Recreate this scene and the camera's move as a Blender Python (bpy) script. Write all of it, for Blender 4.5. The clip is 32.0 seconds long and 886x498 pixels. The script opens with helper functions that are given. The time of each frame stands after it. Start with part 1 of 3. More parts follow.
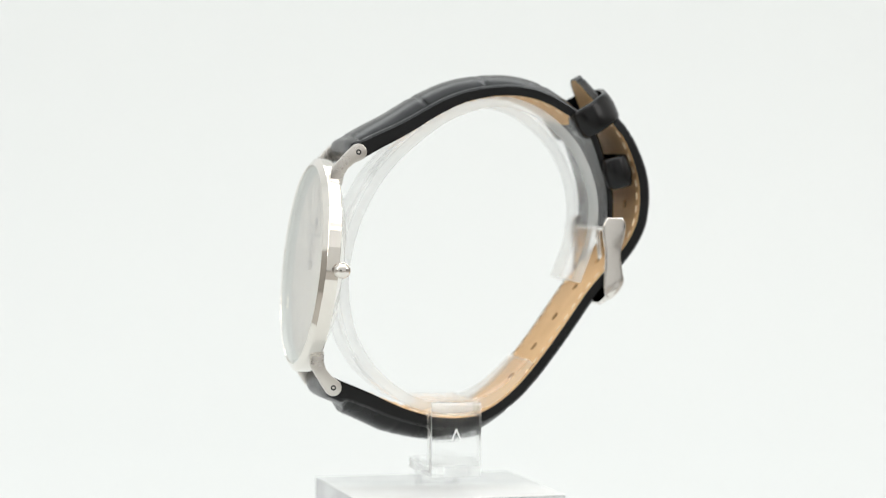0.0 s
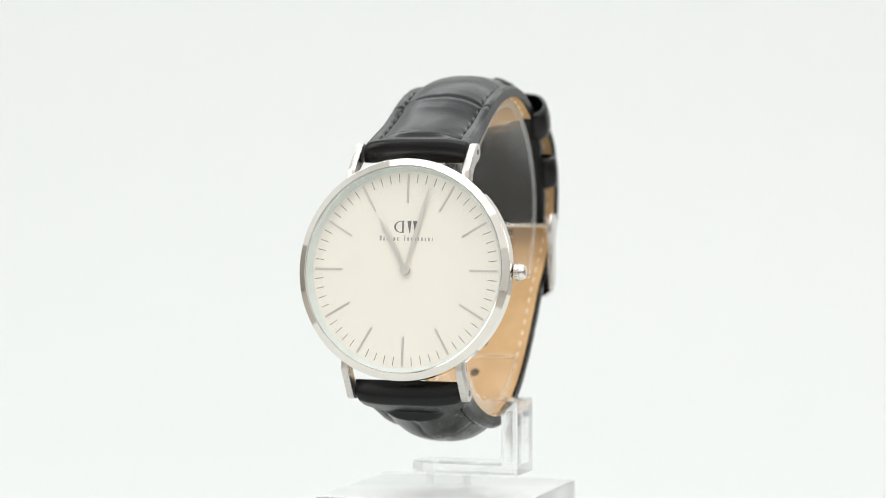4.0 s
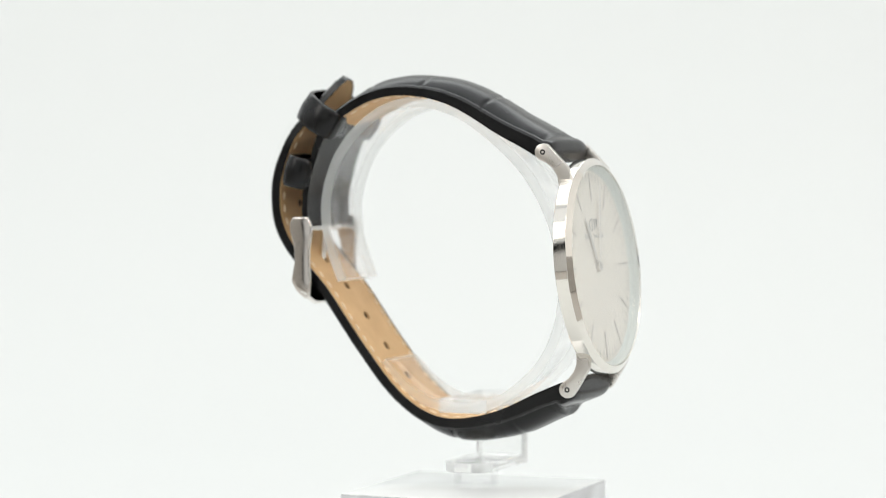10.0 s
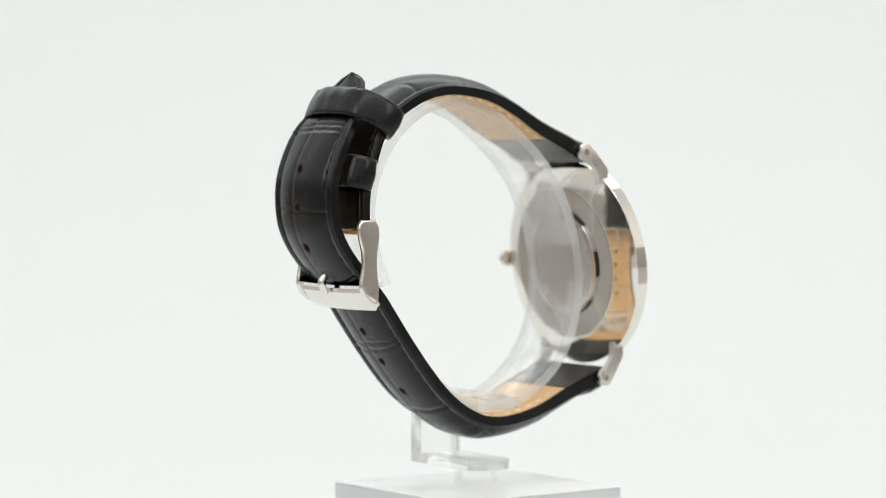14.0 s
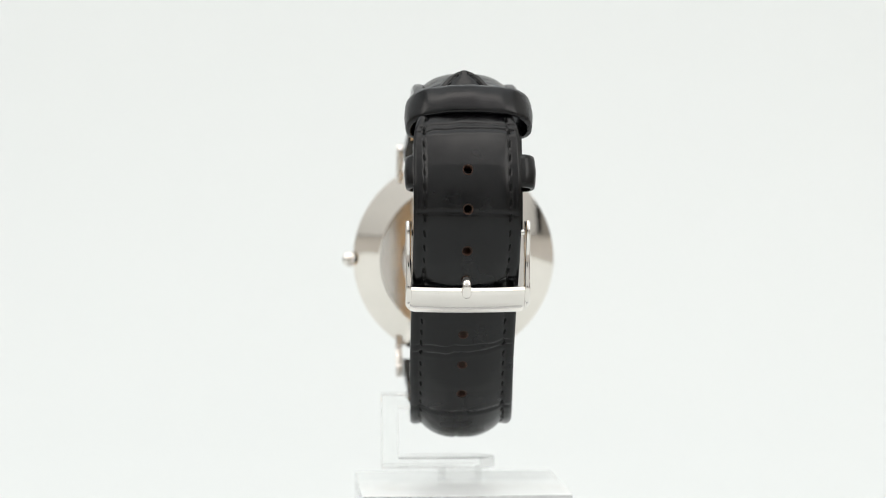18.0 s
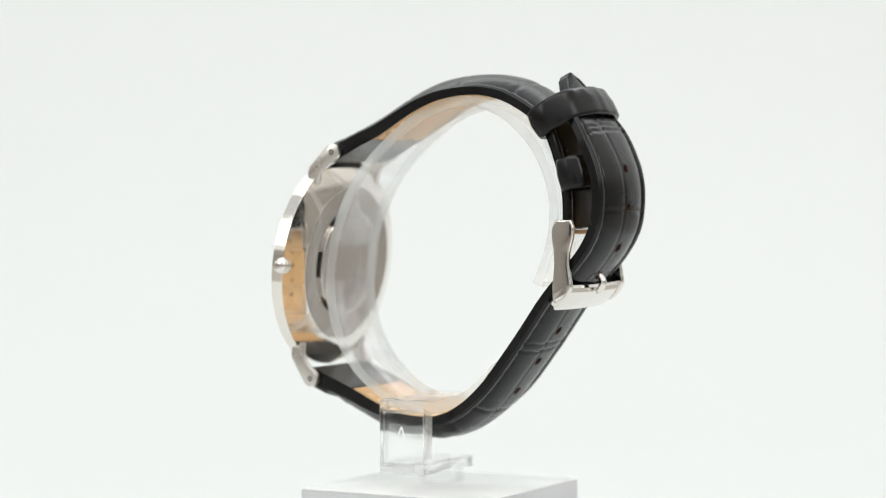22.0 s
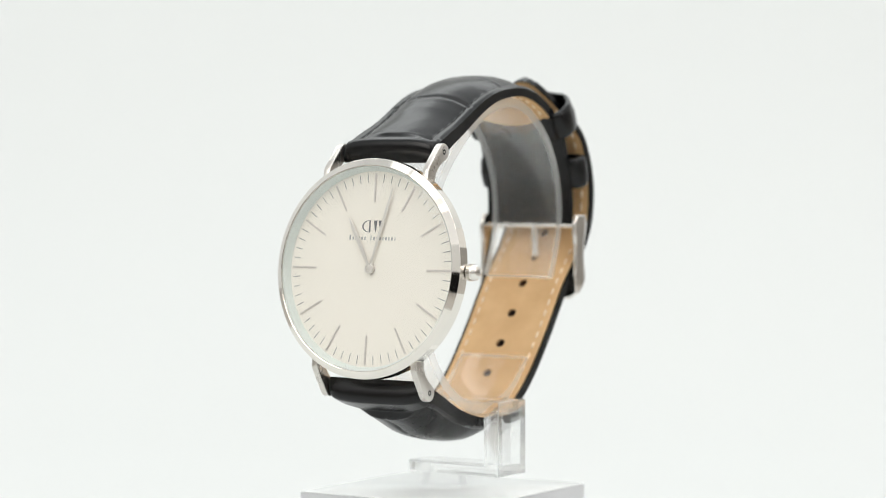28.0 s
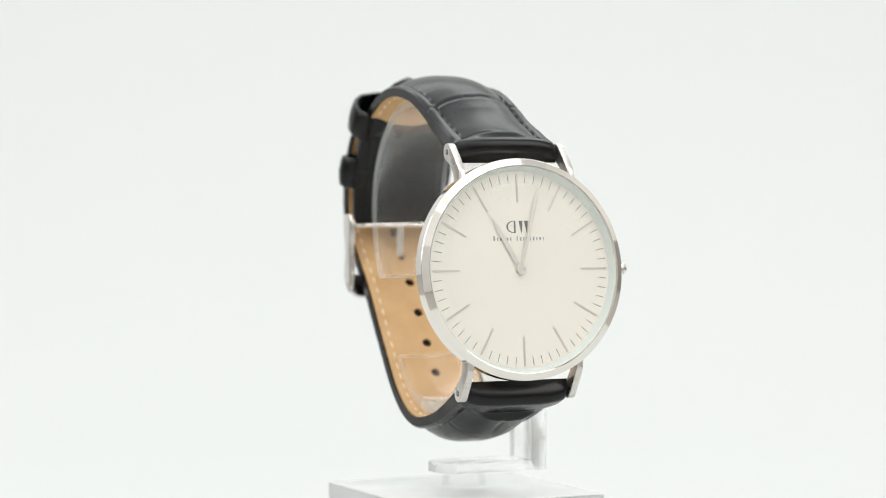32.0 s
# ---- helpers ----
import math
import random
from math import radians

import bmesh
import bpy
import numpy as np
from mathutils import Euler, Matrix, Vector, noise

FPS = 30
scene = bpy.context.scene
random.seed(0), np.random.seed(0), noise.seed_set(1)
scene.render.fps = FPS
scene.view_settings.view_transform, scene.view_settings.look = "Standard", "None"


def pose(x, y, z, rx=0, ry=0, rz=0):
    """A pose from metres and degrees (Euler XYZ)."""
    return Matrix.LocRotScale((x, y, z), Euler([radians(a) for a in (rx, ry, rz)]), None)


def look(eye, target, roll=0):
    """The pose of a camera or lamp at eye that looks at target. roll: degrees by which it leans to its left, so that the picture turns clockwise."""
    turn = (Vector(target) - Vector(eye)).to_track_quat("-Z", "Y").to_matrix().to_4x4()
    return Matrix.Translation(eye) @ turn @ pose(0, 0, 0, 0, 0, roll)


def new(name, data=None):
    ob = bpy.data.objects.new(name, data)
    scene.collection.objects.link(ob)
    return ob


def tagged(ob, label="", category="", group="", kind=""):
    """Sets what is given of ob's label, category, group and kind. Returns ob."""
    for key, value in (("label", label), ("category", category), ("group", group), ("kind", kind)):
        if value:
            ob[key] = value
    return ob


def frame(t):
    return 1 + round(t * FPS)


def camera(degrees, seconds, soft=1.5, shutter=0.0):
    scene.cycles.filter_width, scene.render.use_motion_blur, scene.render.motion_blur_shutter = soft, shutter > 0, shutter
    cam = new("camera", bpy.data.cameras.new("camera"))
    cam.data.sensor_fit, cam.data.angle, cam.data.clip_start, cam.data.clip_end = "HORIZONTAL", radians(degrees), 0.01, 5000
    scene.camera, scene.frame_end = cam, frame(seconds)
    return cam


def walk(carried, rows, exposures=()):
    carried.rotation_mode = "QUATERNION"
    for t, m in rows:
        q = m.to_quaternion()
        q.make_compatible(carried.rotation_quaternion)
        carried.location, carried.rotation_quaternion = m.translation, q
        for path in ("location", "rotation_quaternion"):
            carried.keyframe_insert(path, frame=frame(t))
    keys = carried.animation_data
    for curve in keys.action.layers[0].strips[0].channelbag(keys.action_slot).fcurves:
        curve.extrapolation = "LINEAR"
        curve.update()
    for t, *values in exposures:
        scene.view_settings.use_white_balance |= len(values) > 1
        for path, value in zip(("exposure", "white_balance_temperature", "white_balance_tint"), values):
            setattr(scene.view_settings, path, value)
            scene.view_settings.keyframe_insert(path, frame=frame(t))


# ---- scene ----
# Camera: a long lens on a tripod, standing still before a slow turntable.
cam = camera(18.695, 32.0, soft=1.0)
EYE = pose(0.0, -0.52, 0.09444, 90 - 2.053, 0, 0.320)
walk(cam, [(0.0, EYE), (32.0, EYE)], [(0.0, -0.13), (5.0, -0.12), (9.0, -0.11), (11.0, -0.15), (13.0, -0.18), (16.0, -0.16), (28.0, -0.15), (32.0, -0.15)])
cam.data.dof.use_dof = True
cam.data.dof.focus_distance = 0.492
cam.data.dof.aperture_fstop = 15.0

# Turntable: one turn in 25 seconds, facing the camera at 5.28 s.
TURN_RATE, FACING = 14.3965, 5.2785
TOP = 80.1          # millimetres from the table to the zero height of the plan
MX, MY = -0.6, -4.0  # middle of the stand, off the turning axis


# ---- world and lights ----
world = bpy.data.worlds.new("studio")
scene.world = world
world.use_nodes = True
world.node_tree.nodes["Background"].inputs["Color"].default_value = (0.80, 0.86, 0.88, 1)
world.node_tree.nodes["Background"].inputs["Strength"].default_value = 0.05


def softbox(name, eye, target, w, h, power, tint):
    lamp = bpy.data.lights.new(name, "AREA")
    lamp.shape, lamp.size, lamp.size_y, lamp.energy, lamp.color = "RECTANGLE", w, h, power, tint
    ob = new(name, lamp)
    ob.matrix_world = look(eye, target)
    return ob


# Lamps out of view, placed by the highlights on steel and leather.
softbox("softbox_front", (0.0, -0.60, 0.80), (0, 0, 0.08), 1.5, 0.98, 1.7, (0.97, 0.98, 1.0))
# Two added fill lamps, no known source, for sheen on the rear strap.
softbox("sheen_fill_front", (0.0, -0.40, 0.98), (0, 0, 0.08), 1.1, 0.20, 1.9, (1.0, 0.95, 0.895))
softbox("sheen_fill_front_wide", (0.0, -0.54, 0.91), (0, 0, 0.08), 1.2, 0.50, 2.0, (1.0, 0.965, 0.93))
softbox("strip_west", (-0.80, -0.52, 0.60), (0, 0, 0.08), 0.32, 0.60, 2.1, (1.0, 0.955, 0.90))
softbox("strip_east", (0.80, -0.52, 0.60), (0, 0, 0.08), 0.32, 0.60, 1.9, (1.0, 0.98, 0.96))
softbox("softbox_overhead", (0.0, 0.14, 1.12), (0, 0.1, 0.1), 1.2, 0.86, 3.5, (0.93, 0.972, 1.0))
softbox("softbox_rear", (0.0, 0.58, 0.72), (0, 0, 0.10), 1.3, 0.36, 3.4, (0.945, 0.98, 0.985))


# ---- materials ----
def nodes_of(name):
    m = bpy.data.materials.new(name)
    m.use_nodes = True
    nt = m.node_tree
    return m, nt, nt.nodes["Principled BSDF"]


def noise_tex(nt, scale, detail=4.0, rough=0.55, vec=None):
    n = nt.nodes.new("ShaderNodeTexNoise")
    n.inputs["Scale"].default_value, n.inputs["Detail"].default_value, n.inputs["Roughness"].default_value = scale, detail, rough
    tc = nt.nodes.new("ShaderNodeTexCoord")
    if vec:
        mp = nt.nodes.new("ShaderNodeMapping")
        mp.inputs["Scale"].default_value = vec
        nt.links.new(tc.outputs["Object"], mp.inputs["Vector"])
        nt.links.new(mp.outputs["Vector"], n.inputs["Vector"])
    else:
        nt.links.new(tc.outputs["Object"], n.inputs["Vector"])
    return n


def ramp(nt, src, lo, hi, a=0.3, b=0.7):
    r = nt.nodes.new("ShaderNodeValToRGB")
    r.color_ramp.elements[0].position, r.color_ramp.elements[1].position = a, b
    r.color_ramp.elements[0].color, r.color_ramp.elements[1].color = (*lo, 1), (*hi, 1)
    nt.links.new(src, r.inputs["Fac"])
    return r.outputs["Color"]


def spread(nt, src, lo, hi):
    r = nt.nodes.new("ShaderNodeMapRange")
    r.inputs["From Min"].default_value, r.inputs["From Max"].default_value = 0.3, 0.7
    r.inputs["To Min"].default_value, r.inputs["To Max"].default_value = lo, hi
    nt.links.new(src, r.inputs["Value"])
    return r.outputs["Result"]


def bump(nt, p, srcs, strength, distance):
    prev = None
    for src, k in srcs:
        b = nt.nodes.new("ShaderNodeBump")
        b.inputs["Strength"].default_value, b.inputs["Distance"].default_value = strength * k, distance
        nt.links.new(src, b.inputs["Height"])
        if prev:
            nt.links.new(prev, b.inputs["Normal"])
        prev = b.outputs["Normal"]
    nt.links.new(prev, p.inputs["Normal"])


def leather(name, lo, hi, rough, spec, grain=1.0):
    m, nt, p = nodes_of(name)
    big, fine = noise_tex(nt, 140, 3), noise_tex(nt, 2600, 5, 0.7)
    nt.links.new(ramp(nt, big.outputs["Fac"], lo, hi), p.inputs["Base Color"])
    nt.links.new(spread(nt, big.outputs["Fac"], rough - 0.04, rough + 0.07), p.inputs["Roughness"])
    p.inputs["Specular IOR Level"].default_value = spec
    v = nt.nodes.new("ShaderNodeTexVoronoi")
    v.inputs["Scale"].default_value = 1500
    tc = nt.nodes.new("ShaderNodeTexCoord")
    nt.links.new(tc.outputs["Object"], v.inputs["Vector"])
    mid = noise_tex(nt, 520, 3, 0.5)
    bump(nt, p, [(mid.outputs["Fac"], 1.4), (fine.outputs["Fac"], 1.0), (v.outputs["Distance"], 0.6)], 0.10 * grain, 0.00009)
    return m


def metal(name, colour, rough):
    m, nt, p = nodes_of(name)
    p.inputs["Metallic"].default_value = 1.0
    n = noise_tex(nt, 260, 3, 0.5)
    nt.links.new(ramp(nt, n.outputs["Fac"], [c * 0.96 for c in colour], colour), p.inputs["Base Color"])
    nt.links.new(spread(nt, n.outputs["Fac"], max(rough - 0.03, 0.02), rough + 0.04), p.inputs["Roughness"])
    return m


def acrylic(name, rough, tint=(1, 1, 1), clear=0.0, milk=0.02, vary=0.03, sheen=0.0):
    m, nt, p = nodes_of(name)
    p.inputs["Base Color"].default_value = (*tint, 1)
    p.inputs["Transmission Weight"].default_value = 1.0
    p.inputs["IOR"].default_value = 1.49
    n = noise_tex(nt, 220, 4)
    nt.links.new(spread(nt, n.outputs["Fac"], rough, rough + vary), p.inputs["Roughness"])
    if clear:
        out = nt.nodes["Material Output"]
        see, haze = nt.nodes.new("ShaderNodeBsdfTransparent"), nt.nodes.new("ShaderNodeMixShader")
        for k, kind in enumerate(("ShaderNodeBsdfDiffuse", "ShaderNodeBsdfTranslucent")):
            half = nt.nodes.new(kind)
            half.inputs["Color"].default_value = (0.95, 0.97, 0.96, 1)
            nt.links.new(half.outputs["BSDF"], haze.inputs[1 + k])
        haze.inputs["Fac"].default_value = 0.5
        a, b = nt.nodes.new("ShaderNodeMixShader"), nt.nodes.new("ShaderNodeMixShader")
        a.inputs["Fac"].default_value, b.inputs["Fac"].default_value = clear, milk
        nt.links.new(p.outputs["BSDF"], a.inputs[1])
        nt.links.new(see.outputs["BSDF"], a.inputs[2])
        nt.links.new(a.outputs["Shader"], b.inputs[1])
        nt.links.new(haze.outputs["Shader"], b.inputs[2])
        last = b
        if sheen:
            # a gloss that grows towards the grazing view
            face, power, scale = nt.nodes.new("ShaderNodeLayerWeight"), nt.nodes.new("ShaderNodeMath"), nt.nodes.new("ShaderNodeMath")
            power.operation, scale.operation = "POWER", "MULTIPLY"
            face.inputs["Blend"].default_value, power.inputs[1].default_value, scale.inputs[1].default_value = 0.5, 2.0, sheen
            gloss, last = nt.nodes.new("ShaderNodeBsdfGlossy"), nt.nodes.new("ShaderNodeMixShader")
            gloss.inputs["Roughness"].default_value = 0.03
            nt.links.new(face.outputs["Facing"], power.inputs[0])
            nt.links.new(power.outputs["Value"], scale.inputs[0])
            nt.links.new(scale.outputs["Value"], last.inputs["Fac"])
            nt.links.new(b.outputs["Shader"], last.inputs[1])
            nt.links.new(gloss.outputs["BSDF"], last.inputs[2])
        nt.links.new(last.outputs["Shader"], out.inputs["Surface"])
    return m


def plain(name, colour, rough, var=0.05, scale=300, spec=0.5, rel=0.0):
    m, nt, p = nodes_of(name)
    n = noise_tex(nt, scale, 5)
    nt.links.new(ramp(nt, n.outputs["Fac"], [c * (1 - var) for c in colour], [min(1, c * (1 + var)) for c in colour]), p.inputs["Base Color"])
    nt.links.new(spread(nt, n.outputs["Fac"], rough - 0.04, rough + 0.06), p.inputs["Roughness"])
    p.inputs["Specular IOR Level"].default_value = spec
    if rel:
        bump(nt, p, [(n.outputs["Fac"], 1.0)], rel, 0.0001)
    return m


BLACK_LEATHER = leather("black_leather", (0.0018, 0.0019, 0.0022), (0.0045, 0.0048, 0.0055), 0.22, 0.31, 1.0)
TURNED_LEATHER = leather("turned_leather", (0.005, 0.005, 0.005), (0.009, 0.009, 0.009), 0.2, 0.3, 0.8)
TAN_LEATHER = leather("tan_lining", (0.62, 0.39, 0.19), (0.73, 0.49, 0.255), 0.6, 0.3, 1.3)
STEEL = metal("polished_steel", (0.82, 0.79, 0.75), 0.07)
CASE_STEEL = metal("case_steel", (0.83, 0.795, 0.74), 0.06)
BACK_STEEL = metal("caseback_steel", (0.56, 0.53, 0.50), 0.12)
SATIN_STEEL = metal("satin_steel", (0.66, 0.63, 0.59), 0.28)
HAND_STEEL = metal("hand_steel", (0.78, 0.74, 0.71), 0.34)
BAR_STEEL = metal("bar_steel", (0.71, 0.655, 0.63), 0.38)
CLEAR = acrylic("clear_acrylic", 0.0, (0.99, 0.995, 0.99), 0.28, 0.004, 0.01)
# The milk puts a white veil of reflections into the clear ring.
THIN_CLEAR = acrylic("thin_clear_acrylic", 0.01, (0.995, 1.0, 0.995), 0.91, 0.045, 0.01, 0.25)
PALE_CLEAR = acrylic("pale_clear_acrylic", 0.02, (1, 1, 1), 0.8, 0.02)
SAWN_GLINT = acrylic("sawn_and_glint_edge", 0.2, (0.99, 0.99, 0.985), 0.86, 0.26)
DIAL_PAINT = plain("dial_paint", (0.905, 0.845, 0.78), 0.55, 0.012, 500, 0.3)
# Pale green look of the crystal's edge, put into the ring below it.
GLASS_EDGE_TINT = plain("glass_edge_tint", (0.73, 0.765, 0.745), 0.4, 0.02)
PRINT = plain("dark_print", (0.16, 0.16, 0.17), 0.6, 0.1)
SOFT_PRINT = plain("grey_print", (0.36, 0.36, 0.37), 0.6, 0.1)
THREAD = plain("black_thread", (0.003, 0.003, 0.003), 0.6, 0.2, 3000, 0.15, 0.5)
PALE_THREAD = plain("pale_thread", (0.86, 0.72, 0.52), 0.7, 0.15, 3000, 0.3, 0.5)
CUT_LEATHER = plain("cut_leather", (0.045, 0.022, 0.014), 0.55, 0.25, 2500, 0.3, 0.4)
DARK_SLOT = plain("dark_slot", (0.015, 0.015, 0.015), 0.7, 0.2)
ROOM_PAINT = plain("room_paint", (0.05, 0.05, 0.052), 0.8, 0.06, 3, 0.2)
TABLE = plain("table_laminate", (0.36, 0.34, 0.315), 0.6, 0.05, 12, 0.3)
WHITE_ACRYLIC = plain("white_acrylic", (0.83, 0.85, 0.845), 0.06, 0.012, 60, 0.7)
# Shade of the block's sides, put into the colour.
SHADED_ACRYLIC = plain("shaded_side_acrylic", (0.59, 0.60, 0.615), 0.10, 0.02, 60, 0.5)
ETCH = plain("etched_acrylic", (0.85, 0.86, 0.85), 0.6, 0.03)

CRYSTAL, _nt, _p = nodes_of("sapphire_crystal")
_see, _gloss = _nt.nodes.new("ShaderNodeBsdfTransparent"), _nt.nodes.new("ShaderNodeBsdfGlossy")
_see.inputs["Color"].default_value = (0.985, 0.995, 0.99, 1)
_gloss.inputs["Roughness"].default_value = 0.0
_mix = _nt.nodes.new("ShaderNodeMixShader")
_face, _power, _range = _nt.nodes.new("ShaderNodeLayerWeight"), _nt.nodes.new("ShaderNodeMath"), _nt.nodes.new("ShaderNodeMapRange")
_face.inputs["Blend"].default_value, _power.operation, _power.inputs[1].default_value = 0.5, "POWER", 4.0
_range.inputs["To Min"].default_value, _range.inputs["To Max"].default_value = 0.02, 0.95
_nt.links.new(_face.outputs["Facing"], _power.inputs[0])
_nt.links.new(_power.outputs["Value"], _range.inputs["Value"])
_nt.links.new(_range.outputs["Result"], _mix.inputs["Fac"])
_nt.links.new(_see.outputs["BSDF"], _mix.inputs[1])
_nt.links.new(_gloss.outputs["BSDF"], _mix.inputs[2])
_nt.links.new(_mix.outputs["Shader"], _nt.nodes["Material Output"].inputs["Surface"])

# White fabric whose brightness is partly put in as a glow of its own.
def glow_fabric(name, lo, hi, strength):
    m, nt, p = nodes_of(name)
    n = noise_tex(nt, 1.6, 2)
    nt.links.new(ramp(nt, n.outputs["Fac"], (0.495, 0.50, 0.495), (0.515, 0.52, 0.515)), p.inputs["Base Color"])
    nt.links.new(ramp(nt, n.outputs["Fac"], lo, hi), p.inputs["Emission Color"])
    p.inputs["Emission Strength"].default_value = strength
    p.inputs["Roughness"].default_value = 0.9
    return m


# The sweep is no lamp; its glow stands for light falling on it.
GLOW_BACKDROP = glow_fabric("glowing_backdrop", (0.802, 0.890, 0.862), (0.818, 0.890, 0.850), 0.205)
# Unseen tent panels: lamp light put into their glow, warmer on the east.
GLOW_TENT = glow_fabric("glowing_tent_fabric", (0.84, 0.88, 0.90), (0.86, 0.89, 0.90), 0.42)
WARM_GLOW_TENT = glow_fabric("warm_glowing_tent_fabric", (0.93, 0.87, 0.80), (0.95, 0.88, 0.81), 0.46)
GLOW_FRONT = glow_fabric("glowing_front_fabric", (0.90, 0.88, 0.85), (0.92, 0.89, 0.86), 0.27)


# ---- mesh helpers (plans in millimetres) ----
def thing(name, base, label, category, group=""):
    ob = new(name)
    ob.empty_display_size = 0.01
    ob.location = (0, 0, (base + TOP) / 1000)
    ob["base"] = base
    return tagged(ob, label, category, group)


def shade(bm, sharp=32):
    bmesh.ops.recalc_face_normals(bm, faces=bm.faces)
    for f in bm.faces:
        f.smooth = True
    for e in bm.edges:
        if len(e.link_faces) == 2 and e.calc_face_angle(0) > radians(sharp):
            e.smooth = False


def base_of(ob):
    while ob.parent:
        ob = ob.parent
    return ob["base"]


def part(name, bm, mat, parent, label="", sharp=32):
    """One mesh under a thing or under a part; the bmesh is in the plan's millimetres."""
    shade(bm, sharp)
    base = base_of(parent)
    bmesh.ops.transform(bm, matrix=Matrix.Scale(0.001, 4) @ Matrix.Translation((0, 0, -base)), verts=bm.verts)
    me = bpy.data.meshes.new(name)
    bm.to_mesh(me)
    bm.free()
    me.materials.append(mat)
    ob = new(name, me)
    ob.parent = parent
    return tagged(ob, label)


def piece(name, me, m, parent):
    """A small part that shares a mesh made in millimetres round its own middle; m is its pose in the plan."""
    ob = new(name, me)
    ob.parent = parent
    m = m.copy()
    m.translation = (m.translation - Vector((0, 0, base_of(parent)))) * 0.001
    ob.matrix_basis = m
    return ob


def mesh_of(name, bm, mat, sharp=40):
    shade(bm, sharp)
    bmesh.ops.transform(bm, matrix=Matrix.Scale(0.001, 4), verts=bm.verts)
    me = bpy.data.meshes.new(name)
    bm.to_mesh(me)
    bm.free()
    me.materials.append(mat)
    return me


def box(x0, x1, y0, y1, z0, z1, bevel=0.0, seg=2):
    bm = bmesh.new()
    bmesh.ops.create_cube(bm, size=1)
    bmesh.ops.transform(bm, matrix=Matrix.Translation(((x0 + x1) / 2, (y0 + y1) / 2, (z0 + z1) / 2)) @ Matrix.Diagonal((x1 - x0, y1 - y0, z1 - z0, 1)), verts=bm.verts)
    if bevel:
        bmesh.ops.bevel(bm, geom=list(bm.edges), offset=bevel, segments=seg, affect="EDGES", profile=0.5)
    return bm


def prism(outline, lo, hi, to=lambda a, b, d: (d, a, b), bevel=0.0, seg=2):
    """A flat outline (a, b) given depth d from lo to hi, bevelled round both faces."""
    bm = bmesh.new()
    a = [bm.verts.new(to(p[0], p[1], lo)) for p in outline]
    b = [bm.verts.new(to(p[0], p[1], hi)) for p in outline]
    n = len(outline)
    caps = [bm.faces.new(a), bm.faces.new(b[::-1])]
    for i in range(n):
        bm.faces.new((a[i], b[i], b[(i + 1) % n], a[(i + 1) % n]))
    bmesh.ops.recalc_face_normals(bm, faces=bm.faces)
    if bevel:
        rim = {e for f in caps for e in f.edges}
        bmesh.ops.bevel(bm, geom=list(rim), offset=bevel, segments=seg, affect="EDGES", profile=0.5)
    return bm


def lathe(profile, seg=96, frame_m=Matrix()):
    """Turns (radius, height) round the third axis; radius 0 closes it."""
    bm = bmesh.new()
    rings = []
    for r, hgt in profile:
        if r < 1e-6:
            rings.append([bm.verts.new((0, 0, hgt))])
        else:
            rings.append([bm.verts.new((r * math.cos(2 * math.pi * k / seg), r * math.sin(2 * math.pi * k / seg), hgt)) for k in range(seg)])
    for a, b in zip(rings, rings[1:]):
        for k in range(seg):
            j = (k + 1) % seg
            if len(a) == 1 and len(b) > 1:
                bm.faces.new((a[0], b[k], b[j]))
            elif len(b) == 1 and len(a) > 1:
                bm.faces.new((a[k], a[j], b[0]))
            elif len(a) > 1:
                bm.faces.new((a[k], a[j], b[j], b[k]))
    bmesh.ops.transform(bm, matrix=frame_m, verts=bm.verts)
    return bm


def curve_through(pts, step):
    """A smooth line through points of a plane, in even steps of length."""
    p = [Vector(q) for q in pts]
    p = [2 * p[0] - p[1]] + p + [2 * p[-1] - p[-2]]
    dense = []
    for a, b, c, d in zip(p, p[1:], p[2:], p[3:]):
        for k in range(24):
            t = k / 24
            dense.append(0.5 * (2 * b + (c - a) * t + (2 * a - 5 * b + 4 * c - d) * t * t + (3 * b - 3 * c + d - a) * t ** 3))
    dense.append(p[-2])
    dense = np.array([tuple(v) for v in dense])
    for _ in range(60):
        dense[1:-1] = 0.25 * dense[:-2] + 0.5 * dense[1:-1] + 0.25 * dense[2:]
    s = np.concatenate([[0], np.cumsum(np.linalg.norm(np.diff(dense, axis=0), axis=1))])
    n = max(2, int(s[-1] / step))
    at = np.linspace(0, s[-1], n + 1)
    xy = np.stack([np.interp(at, s, dense[:, 0]), np.interp(at, s, dense[:, 1])], 1)
    tan = np.gradient(xy, axis=0)
    tan /= np.linalg.norm(tan, axis=1)[:, None]
    return at, xy, tan


def smooth(a, b, x):
    t = min(1.0, max(0.0, (x - a) / (b - a)))
    return t * t * (3 - 2 * t)


def line_at(table, s):
    return float(np.interp(s, [r[0] for r in table], [r[1] for r in table]))


# ---- setting ----
def sheet(name, verts, faces, mat, label, kind="structure"):
    me = bpy.data.meshes.new(name)
    me.from_pydata(verts, [], faces)
    for poly in me.polygons:
        poly.use_smooth = True
    me.materials.append(mat)
    return tagged(new(name, me), label, "backdrop", "", kind)


